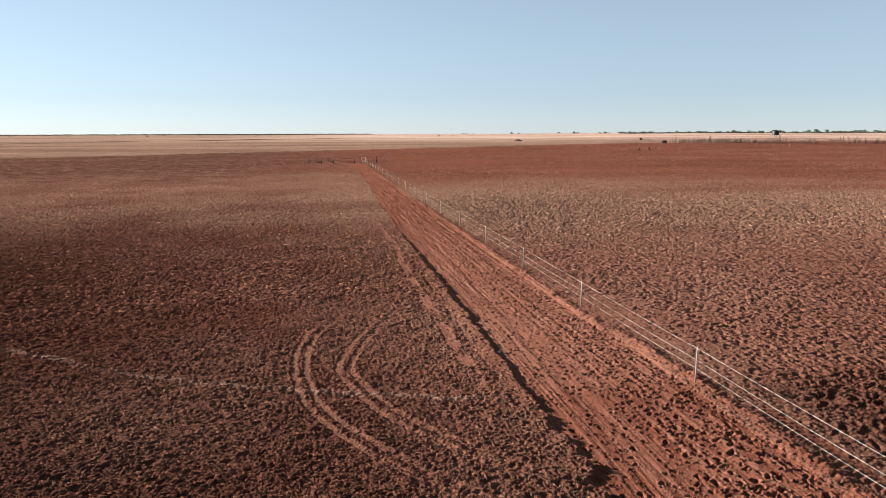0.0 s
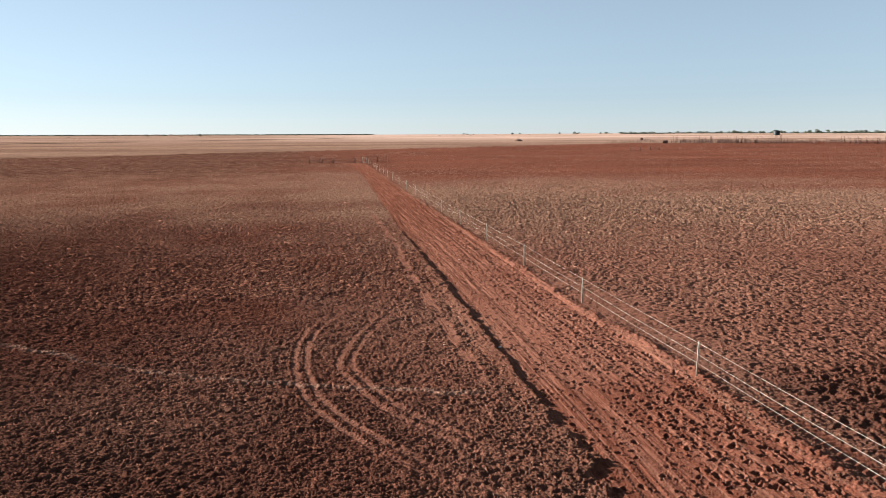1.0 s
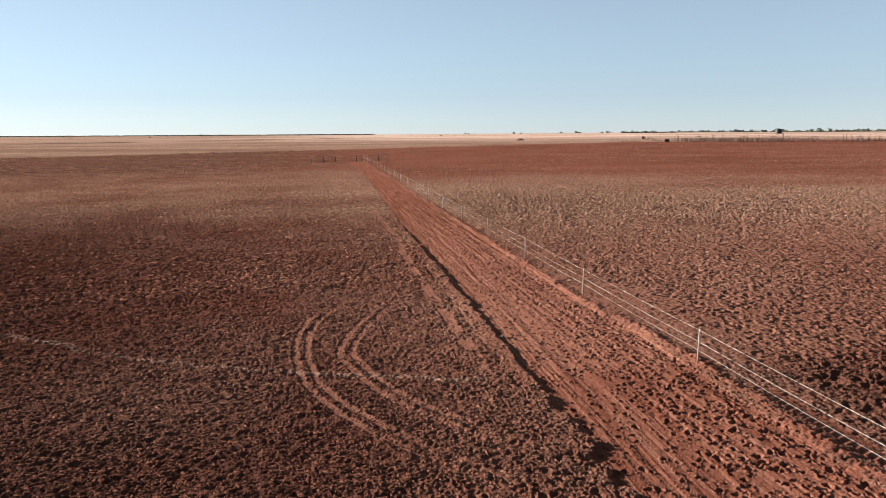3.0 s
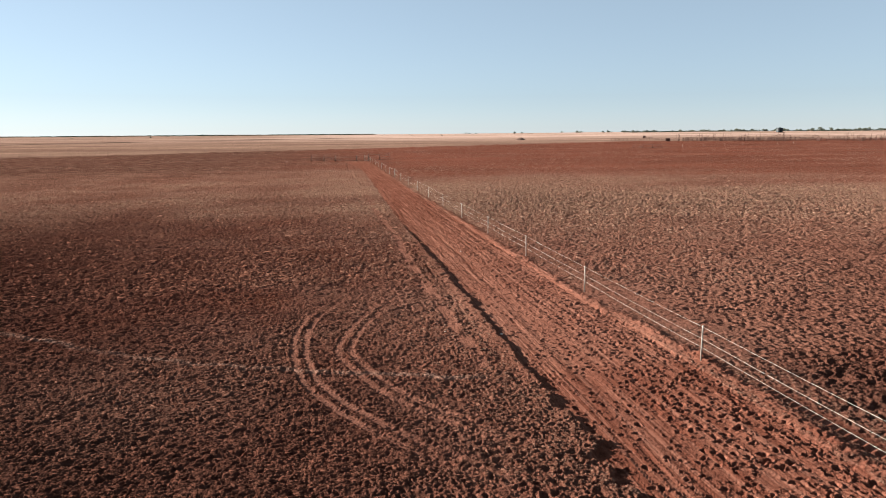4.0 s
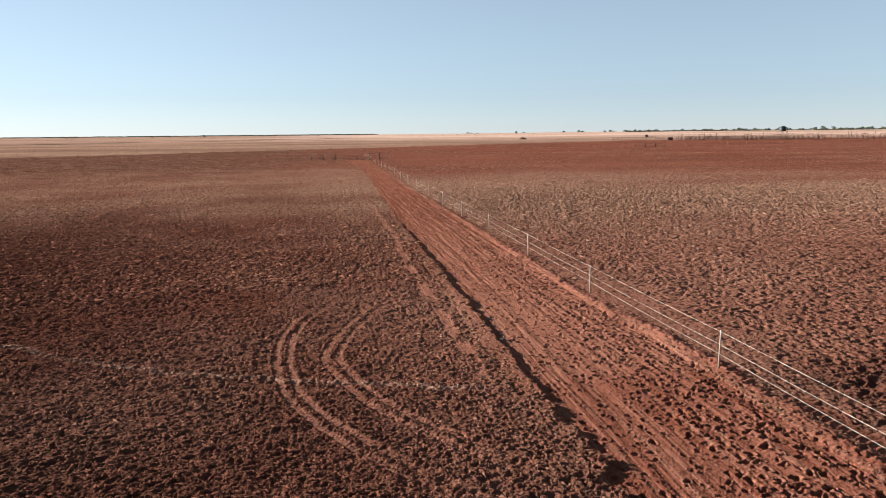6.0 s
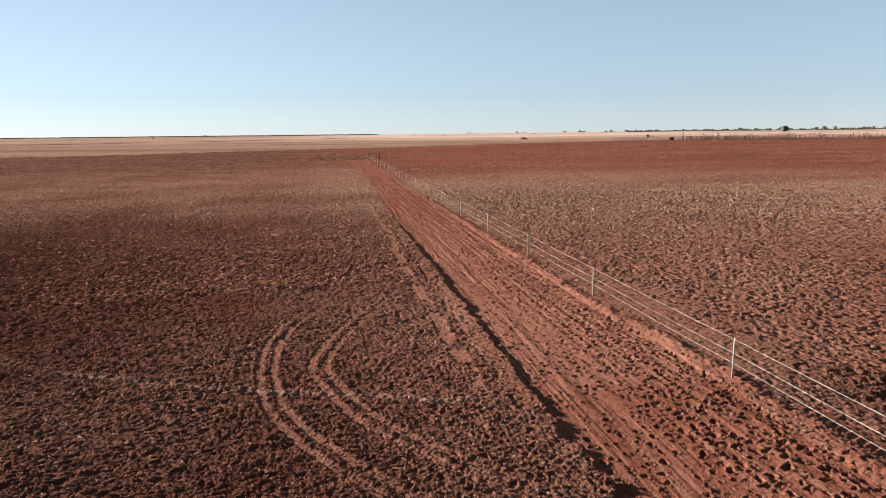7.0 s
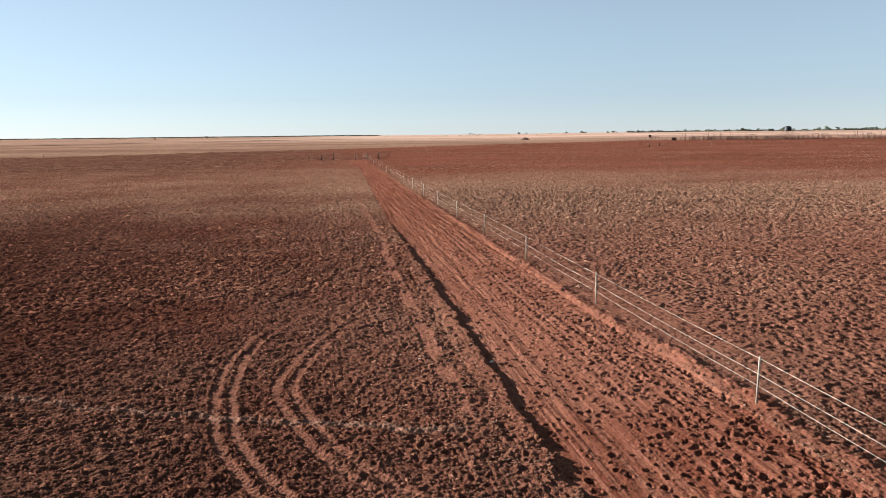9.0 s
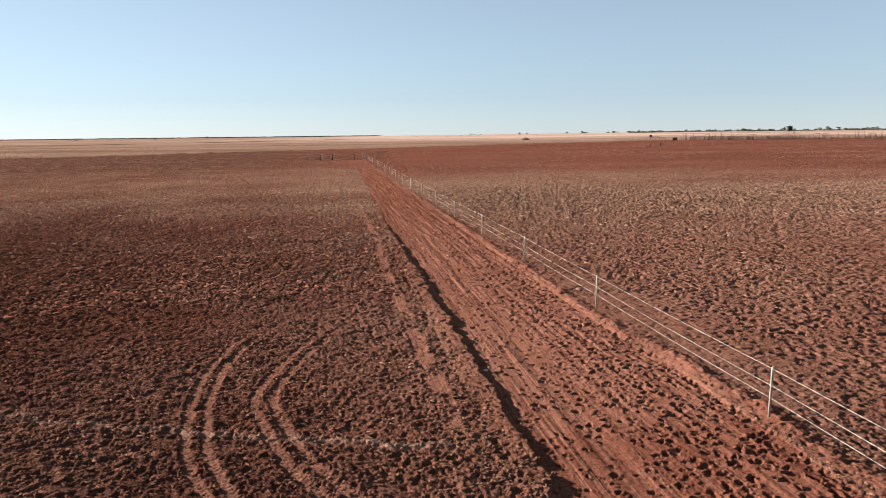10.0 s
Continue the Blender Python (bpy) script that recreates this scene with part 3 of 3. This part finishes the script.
for v, low, high in ((12, 28, 90), (24, 24, 112), (34, 50, 186), (46, 30, 190)):
    for u in range(low, high, 6):
        if rng.random() < 0.82:
            copy_thing(first_panel if rng.random() < 0.6 else low_panel, YARD @ pose(u, v, 0, 0, 0, rng.uniform(-2, 2)))
for u in (28, 40, 52, 64, 76, 88, 112, 136, 160, 184):
    for v in range(0, 42, 6):
        if rng.random() < (0.85 if u < 90 else 0.5):
            copy_thing(first_panel, YARD @ pose(u, v, 0, 0, 0, 90))
first_portal = portal(3.6, 3.6)
first_portal.matrix_world = YARD @ pose(66, 1, 0)
for u, v, r in ((44, 10, 90), (84, 2, 0), (108, 2, 0), (133, 3, 0), (150, 6, 0), (176, 3, 90), (92, 30, 0), (36, 18, 0), (104, 36, 0), (145, 20, 0)):
    copy_thing(first_portal, YARD @ pose(u, v, 0, 0, 0, r))


def tall_pole():
    post = part("steel_pole", tube([(0, 0, -0.3), (0.02, 0, 3.0), (0.04, 0.02, 4.8)], [0.10, 0.09, 0.075], 6), RUST)
    return tagged(post, "tall thin rusty pipe pole standing in the cattle yards", "pole", "tall poles of the cattle yards")


first_post = tall_pole()
first_post.matrix_world = YARD @ pose(24, 2, 0)
for k in range(90):
    ob = copy_thing(first_post, YARD @ pose(rng.uniform(22, 190), rng.choice((0, 6, 12, 18, 24, 34, 40, 46)), 0, rng.uniform(-2, 2), rng.uniform(-2, 2), 0))
    ob.scale.z = rng.uniform(0.7, 1.12)

# the loading ramp and the rusty bin at the yards' near end


def loading_ramp():
    ramp = empty("loading_ramp", YARD @ pose(1, 8, 0, 0, 0, 10), "rusty steel cattle loading ramp with a high deck", "loading ramp")
    part("deck", box((4.0, 2.2, 0.18), (2.0, 0, 1.35), 0.03), RUST, ramp)
    bm = bmesh.new()
    quad = [bm.verts.new(p) for p in ((4, -1.1, 1.44), (11, -1.1, 0.05), (11, 1.1, 0.05), (4, 1.1, 1.44))]
    bm.faces.new(quad)
    bmesh.ops.solidify(bm, geom=bm.faces[:], thickness=0.12)
    part("slope", bm, RUST, ramp)
    for y in (-1.1, 1.1):
        for x, base in ((0.2, 0.0), (2.0, 0.0), (4.0, 0.0), (6.3, 0.0), (8.6, 0.0), (10.8, 0.0)):
            top = 1.4 + 1.5 if x <= 4 else 1.4 - (x - 4) * 0.2 + 1.6
            part("post", tube([(x, y, base - 0.2), (x, y, top)], 0.07, 6), RUST, ramp)
        for k in range(4):
            z = 0.45 + 0.36 * k
            part("rail", tube([(0.1, y, 1.35 + z), (4, y, 1.35 + z), (10.8, y, 0.05 + z)], 0.045, 6), RUST, ramp)
    part("cabin", box((1.9, 1.7, 1.6), (0.3, 0, 3.0), 0.06), RUST, ramp, "dark sheeted cabin on the deck")
    return ramp


def rusty_bin():
    bin_ob = empty("steel_bin", YARD @ pose(20, -7, 0, 0, 0, 8), "open rusty steel bin standing on skids", "bin")
    bm = box((2.9, 1.8, 1.75), (0, 0, 1.15), 0.05)
    top = max(bm.faces, key=lambda face: face.calc_center_median().z)
    inner = bmesh.ops.inset_individual(bm, faces=[top], thickness=0.10)
    bmesh.ops.translate(bm, verts=top.verts, vec=(0, 0, -1.4))
    part("tub", bm, RUST, bin_ob)
    for y in (-0.7, 0.7):
        part("skid", box((3.1, 0.16, 0.34), (0, y, 0.13), 0.03), RUST, bin_ob)
    for x in (-0.9, 0.0, 0.9):
        part("rib", box((0.12, 0.10, 1.6), (x, -0.94, 1.12), 0.02), RUST, bin_ob)
    return bin_ob


loading_ramp()
rusty_bin()

# ---- water tank on its stand ----


def water_tank(x, y):
    tank = empty("water_tank", pose(x, y, 0), "dark green round poly water tank on a steel stand", "water tank")
    radius, low, high, sides = 1.9, 5.75, 8.2, 40
    profile = [(0, low), (radius - 0.08, low), (radius, low + 0.08)]
    for k in range(9):
        z = low + 0.2 + (high - low - 0.4) * k / 8
        profile += [(radius, z), (radius + 0.035, z + 0.08), (radius, z + 0.16)]
    profile += [(radius - 0.05, high), (radius * 0.55, high + 0.28), (0.35, high + 0.42), (0.33, high + 0.52), (0, high + 0.52)]
    bm = bmesh.new()
    rings = [[bm.verts.new((r * math.cos(2 * math.pi * s / sides), r * math.sin(2 * math.pi * s / sides), z)) for s in range(sides)] for r, z in profile if r > 0]
    for a, b in zip(rings, rings[1:]):
        for s in range(sides):
            bm.faces.new((a[s], a[(s + 1) % sides], b[(s + 1) % sides], b[s])).smooth = True
    bm.faces.new(rings[0][::-1])
    bm.faces.new(rings[-1])
    part("shell", bm, TANK, tank)
    stand = part("stand", box((4.2, 4.2, 0.22), (0, 0, 5.64), 0.03), RUST, tank, "rusty steel platform")
    for a in (-2.1, 2.1):
        for b in (-2.1, 2.1):
            part("leg", tube([(a * 1.12, b * 1.12, -0.4), (a, b, 5.7)], 0.07, 8), RUST, stand)
    for a, b in (((-2.25, -2.25, 1.0), (2.15, -2.15, 5.55)), ((2.25, -2.25, 1.0), (-2.15, -2.15, 5.55)), ((-2.25, 2.25, 1.0), (-2.15, -2.15, 5.55)), ((2.25, 2.25, 1.0), (2.15, -2.15, 5.55))):
        part("brace", tube([a, b], 0.05, 6), RUST, stand)
    part("pipe", tube([(1.2, -2.36, -0.2), (1.2, -2.36, 6.7), (1.2, -2.2, 6.8)], 0.06, 8), RUST, tank)
    return tank


water_tank(267, 368)

# ---- the pair of gates out on the red flats, and the row of white posts ----
for ax, ay, bx, by in ((113.4, 246.0, 118.4, 247.6), (118.6, 247.7, 123.6, 249.3), (123.8, 249.3, 128.6, 250.8)):
    leaf = gate_leaf(math.hypot(bx - ax, by - ay), 1.5, 1 if ax < 115 else -1 if ax > 123 else 0, GATE, "rusty pipe gate standing alone on red ground", 3)
    leaf.matrix_world = along(ax, ay, bx, by)
    leaf["group"] = "gates on the flats"
for x, y in ((113.3, 245.9), (118.5, 247.6), (123.7, 249.3), (128.7, 250.9)):
    post = strainer(x, y, 1.75, RUST, 0.08)
    post["group"], post["label"] = "gate posts on the flats", "rusty steel post between two gates"
for k in range(7):
    x, y = 141 + 14.5 * k, 256.5 + 7.6 * k
    picket = part("fence_post", tube([(0, 0, -0.3), (0, 0, 1.05), (0.0, 0, 1.1)], [0.03, 0.03, 0.015], 8), STEEL)
    picket.matrix_world = pose(x, y, soil_height(x, y))
    tagged(picket, "pale lone fence post standing on red ground", "fence post", "posts on the flats")
for k in range(34):
    x = -110 + 7.0 * k
    y = float(boundary(np.array([x]))[0]) - 2.5
    picket = part("boundary_post", tube([(0, 0, -0.3), (0, 0, 1.05), (0, 0, 1.1)], [0.035, 0.035, 0.02], 6), RUST)
    picket.matrix_world = pose(x, y, soil_height(x, y))
    tagged(picket, "dark thin post of the boundary fence", "fence post", "posts along the boundary")

# ---- the spoil mound ----


def mound(x, y, wide, deep, tall):
    bm = bmesh.new()
    rings, sides = 12, 40
    verts = []
    for r in range(rings + 1):
        q = r / rings
        for s in range(sides):
            a = 2 * math.pi * s / sides
            px, py = q * wide / 2 * math.cos(a), q * deep / 2 * math.sin(a)
            bump = 0.22 * noise.noise((px * 0.6, py * 0.6, 3.0)) + 0.1 * noise.noise((px * 2, py * 2, 1.0))
            verts.append(bm.verts.new((px, py, tall * (1 - q * q) ** 1.25 * (1 + bump) + (0.15 * bump if q < 1 else -0.5))))
    for r in range(rings):
        for s in range(sides):
            a, b = r * sides + s, r * sides + (s + 1) % sides
            bm.faces.new((verts[a], verts[a + sides], verts[b + sides], verts[b])).smooth = True
    bmesh.ops.remove_doubles(bm, verts=bm.verts, dist=0.001)
    ob = part("spoil_mound", bm, EARTH)
    ob.matrix_world = pose(x, y, 0.1)
    return tagged(ob, "low dark mound of dug earth on the pale pasture", "mound")


mound(161, 573, 9.5, 8, 2.0)

# ---- trees along the horizon ----


def tree(seed, tall, spread):
    r = random.Random(seed)
    ob = empty("tree", pose(0, 0, 0), "haze-paled grey-green dryland tree on the far plain", "tree", "trees on the far plain")
    bm = tube([(0, 0, -0.4), (0.08, 0.03, tall * 0.2), (0.2 * r.uniform(-1, 1), 0.1, tall * 0.42)], [0.30, 0.22, 0.16], 8)
    tips = []
    for k in range(6):
        a = 2 * math.pi * k / 6 + r.uniform(-0.4, 0.4)
        tip = (math.cos(a) * spread * r.uniform(0.45, 0.85), math.sin(a) * spread * r.uniform(0.45, 0.85), tall * r.uniform(0.35, 0.9))
        tube([(0, 0, tall * r.uniform(0.22, 0.4)), (tip[0] * 0.5, tip[1] * 0.5, tip[2] * 0.75), tip], [0.13, 0.08, 0.03], 6, bm)
        tips.append(Vector(tip))
    tips.append(Vector((0, 0, tall * 0.9)))
    part("trunk", bm, BARK, ob)
    bm = bmesh.new()
    for tip in tips:
        for k in range(9):
            centre = tip + Vector((r.gauss(0, 0.32), r.gauss(0, 0.32), r.gauss(-0.05, 0.2))) * spread * 0.7
            for q in range(9):
                at = centre + Vector((r.gauss(0, 1), r.gauss(0, 1), r.gauss(0, 0.7))) * spread * 0.13
                turn = Euler((r.uniform(0, 6.3), r.uniform(0, 6.3), r.uniform(0, 6.3))).to_matrix()
                size = spread * r.uniform(0.07, 0.15)
                quad = [bm.verts.new(at + turn @ (Vector(c) * size)) for c in ((-1, -0.6, 0), (0.2, -0.9, 0.3), (1, 0.5, -0.1), (-0.3, 0.9, 0.25))]
                bm.faces.new(quad)
    part("crown", bm, LEAF, ob)
    return ob


trees = [tree(11, 6.0, 3.4), tree(12, 7.5, 4.2), tree(13, 4.6, 3.6), tree(14, 5.4, 4.6)]
placed = 0
for azimuth, distance, count, spread in ((26.5, 2300, 16, 2.2), (30.5, 2200, 24, 2.4), (35.5, 2100, 34, 2.8), (40.5, 2000, 38, 2.6), (45.5, 2000, 20, 2.5), (22, 2600, 8, 2.6), (16, 2900, 5, 5), (-10, 3000, 8, 9)):
    for k in range(count):
        a, d = radians(azimuth + rng.uniform(-spread, spread)), distance * rng.uniform(0.93, 1.15)
        m = pose(math.sin(a) * d, math.cos(a) * d, float(far_rise(math.sin(a) * d, math.cos(a) * d)) - 0.4, 0, 0, rng.uniform(0, 360))
        scale = rng.uniform(0.7, 1.25)
        if placed < 4:
            trees[placed].matrix_world = m
        else:
            ob = copy_thing(trees[rng.randrange(4)], m)
            ob.scale = (scale, scale, scale * rng.uniform(0.85, 1.1))
        placed += 1


def scrub(label, seed, count, low, high, near, away, tall_low, tall_high, wide_low, wide_high):
    """Low scrub on the skyline, too far to count."""
    r = random.Random(seed)
    bm = bmesh.new()
    for k in range(count):
        a, d = radians(r.uniform(low, high)), r.uniform(near, away)
        x, y = math.sin(a) * d, math.cos(a) * d
        tall, wide, foot = r.uniform(tall_low, tall_high), r.uniform(wide_low, wide_high), float(far_rise(x, y))
        for q in range(14):
            at = Vector((x + r.gauss(0, wide * 0.5), y + r.gauss(0, wide * 0.4), foot + tall * r.uniform(0.1, 0.8)))
            turn = r.uniform(-0.6, 0.6)
            ring = [bm.verts.new(at + Vector((math.cos(t) * wide * 0.28, math.cos(t) * turn * wide * 0.28, math.sin(t) * tall * r.uniform(0.25, 0.45)))) for t in (0.2, 1.3, 2.5, 3.6, 4.7, 5.6)]
            bm.faces.new(ring)
    return tagged(part("far_scrub", bm, LEAF), label, "scrub", kind="stuff")


scrub("thin dark line of scrub along the skyline", 5, 900, -46, 4, 3800, 4700, 2.0, 5.0, 8, 26)
scrub("low grey-green scrub between the far trees", 6, 300, 24.5, 48, 2100, 2600, 1.5, 3.6, 4, 10)
scrub("scattered small bushes on the pale far plain", 8, 70, -32, 24, 1700, 3400, 0.8, 2.0, 1.0, 2.4)


def scatter(name, label, category, material, count, place, shape, seed):
    r = random.Random(seed)
    bm = bmesh.new()
    for k in range(count):
        shape(bm, r, *place(r))
    return tagged(part(name, bm, material), label, category, kind="stuff")


def tussock(bm, r, x, y):
    """A low tuft of bleached grass."""
    base = 0.05
    size = r.uniform(0.03, 0.08)
    for k in range(9):
        a, out = r.uniform(0, 6.3), r.uniform(0.2, 0.9) * size
        foot = Vector((x + r.gauss(0, 0.05), y + r.gauss(0, 0.05), base - 0.1))
        tip = foot + Vector((math.cos(a) * out, math.sin(a) * out, 0.1 + size * r.uniform(0.4, 0.9)))
        side = Vector((-math.sin(a), math.cos(a), 0)) * 0.045
        bm.faces.new([bm.verts.new(p) for p in (foot - side, foot + side, tip)])


def on_flats(r):
    while True:
        x, y = r.uniform(-110, 260), r.uniform(105, 400)
        if y < float(290 + 0.74 * x) - 4 and y < 400 and y + 0.25 * abs(x) > 100 and noise.noise((x * 0.03, y * 0.06, 1)) > 0.08 and not -6 < x < 0.5:
            return x, y


scatter("dry_tussocks", "bleached grass tufts scattered over red flats", "grass", STRAW, 8000, on_flats, tussock, 3)


def soil_clods(count, low, high, smallest, largest, seed, name, label, on_red=0.3):
    """Crumbled clods on the trodden ground, thickest near the turning place."""
    gen = np.random.default_rng(seed)
    r = low * (high / low) ** gen.random(count)
    a = gen.uniform(radians(-31), radians(47.5), count)
    x, y = -10.0 + r * np.sin(a), -16.5 + r * np.cos(a)
    z, masks = relief(x, y, 0.0018 * r)
    bare = np.maximum(1.15 * masks["track"], np.maximum(1.3 * masks["pressed"], 0.8 * masks["crust"]))
    keep = (gen.random(count) > np.maximum(bare, (1 - on_red) * masks["flats"])) & (masks["pasture"] < 0.5)
    x, y, z, straw, dim = x[keep], y[keep], z[keep], masks["straw"][keep] * (1 - 0.65 * masks["flats"][keep]), masks["vignette"][keep]
    n = len(x)
    size = smallest * (largest / smallest) ** (gen.random(n) ** 2.0)
    corners = np.array([(1, 0, -0.25), (-0.5, 0.87, -0.25), (-0.5, -0.87, -0.25), (-0.3, 0, 0.48)], float)
    turn = gen.uniform(0, 2 * math.pi, n)
    c, s = np.cos(turn)[:, None], np.sin(turn)[:, None]
    body = corners[None] * gen.uniform(0.55, 1.35, (n, 4, 3)) + gen.normal(0, 0.12, (n, 4, 3))
    body[..., 0] *= gen.uniform(1.0, 2.6, n)[:, None]
    verts = np.stack([body[..., 0] * c - body[..., 1] * s, body[..., 0] * s + body[..., 1] * c, body[..., 2]], -1) * size[:, None, None]
    verts += np.stack([x, y, z + 0.1 * size], -1)[:, None]
    faces = np.array([(0, 1, 3), (1, 2, 3), (2, 0, 3)])
    faces = (faces[None] + 4 * np.arange(n)[:, None, None]).reshape(-1, 3)
    mesh = bpy.data.meshes.new(name)
    mesh.vertices.add(4 * n)
    mesh.vertices.foreach_set("co", verts.reshape(-1).astype(np.float32))
    mesh.loops.add(3 * len(faces))
    mesh.loops.foreach_set("vertex_index", faces.ravel().astype(np.int32))
    mesh.polygons.add(len(faces))
    mesh.polygons.foreach_set("loop_start", (3 * np.arange(len(faces))).astype(np.int32))
    mesh.update(calc_edges=True)
    litter = mesh.attributes.new("straw", "FLOAT", "POINT")
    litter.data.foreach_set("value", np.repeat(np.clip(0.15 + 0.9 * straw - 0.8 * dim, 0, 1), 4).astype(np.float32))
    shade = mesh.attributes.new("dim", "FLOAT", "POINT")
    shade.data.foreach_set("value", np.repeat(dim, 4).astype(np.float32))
    mesh.materials.append(CLOD)
    return tagged(new(name, mesh), label, "clods", kind="stuff")


soil_clods(220000, 11, 42, 0.013, 0.047, 21, "soil_clods", "dry crumbled red-brown clods lying on trampled soil")
soil_clods(135000, 30, 130, 0.038, 0.118, 22, "dry_clumps", "dry trampled clumps of soil and straw across the paddocks")
soil_clods(65000, 95, 420, 0.045, 0.13, 23, "grass_clumps", "small dry clumps scattered thinly over the red flats", 1.0)


def stone(x, y, size, seed):
    r = random.Random(seed)
    bm = bmesh.new()
    bmesh.ops.create_icosphere(bm, subdivisions=2, radius=size)
    for v in bm.verts:
        v.co *= 1 + 0.35 * noise.noise(v.co / size * 1.3 + Vector((seed, 0, 0)))
        v.co.z *= 0.6
    ob = part("stone", bm, STONE)
    ob.matrix_world = pose(x, y, soil_height(x, y) + size * 0.25, 0, 0, r.uniform(0, 360))
    return tagged(ob, "small pale stone lying at the foot of the bank", "stone", "stones by the track")


for x, y, size in ((-4.98, 4.35, 0.065), (-6.9, 4.7, 0.04), (-3.1, 21.0, 0.05)):
    stone(x, y, size, int(x * -10))
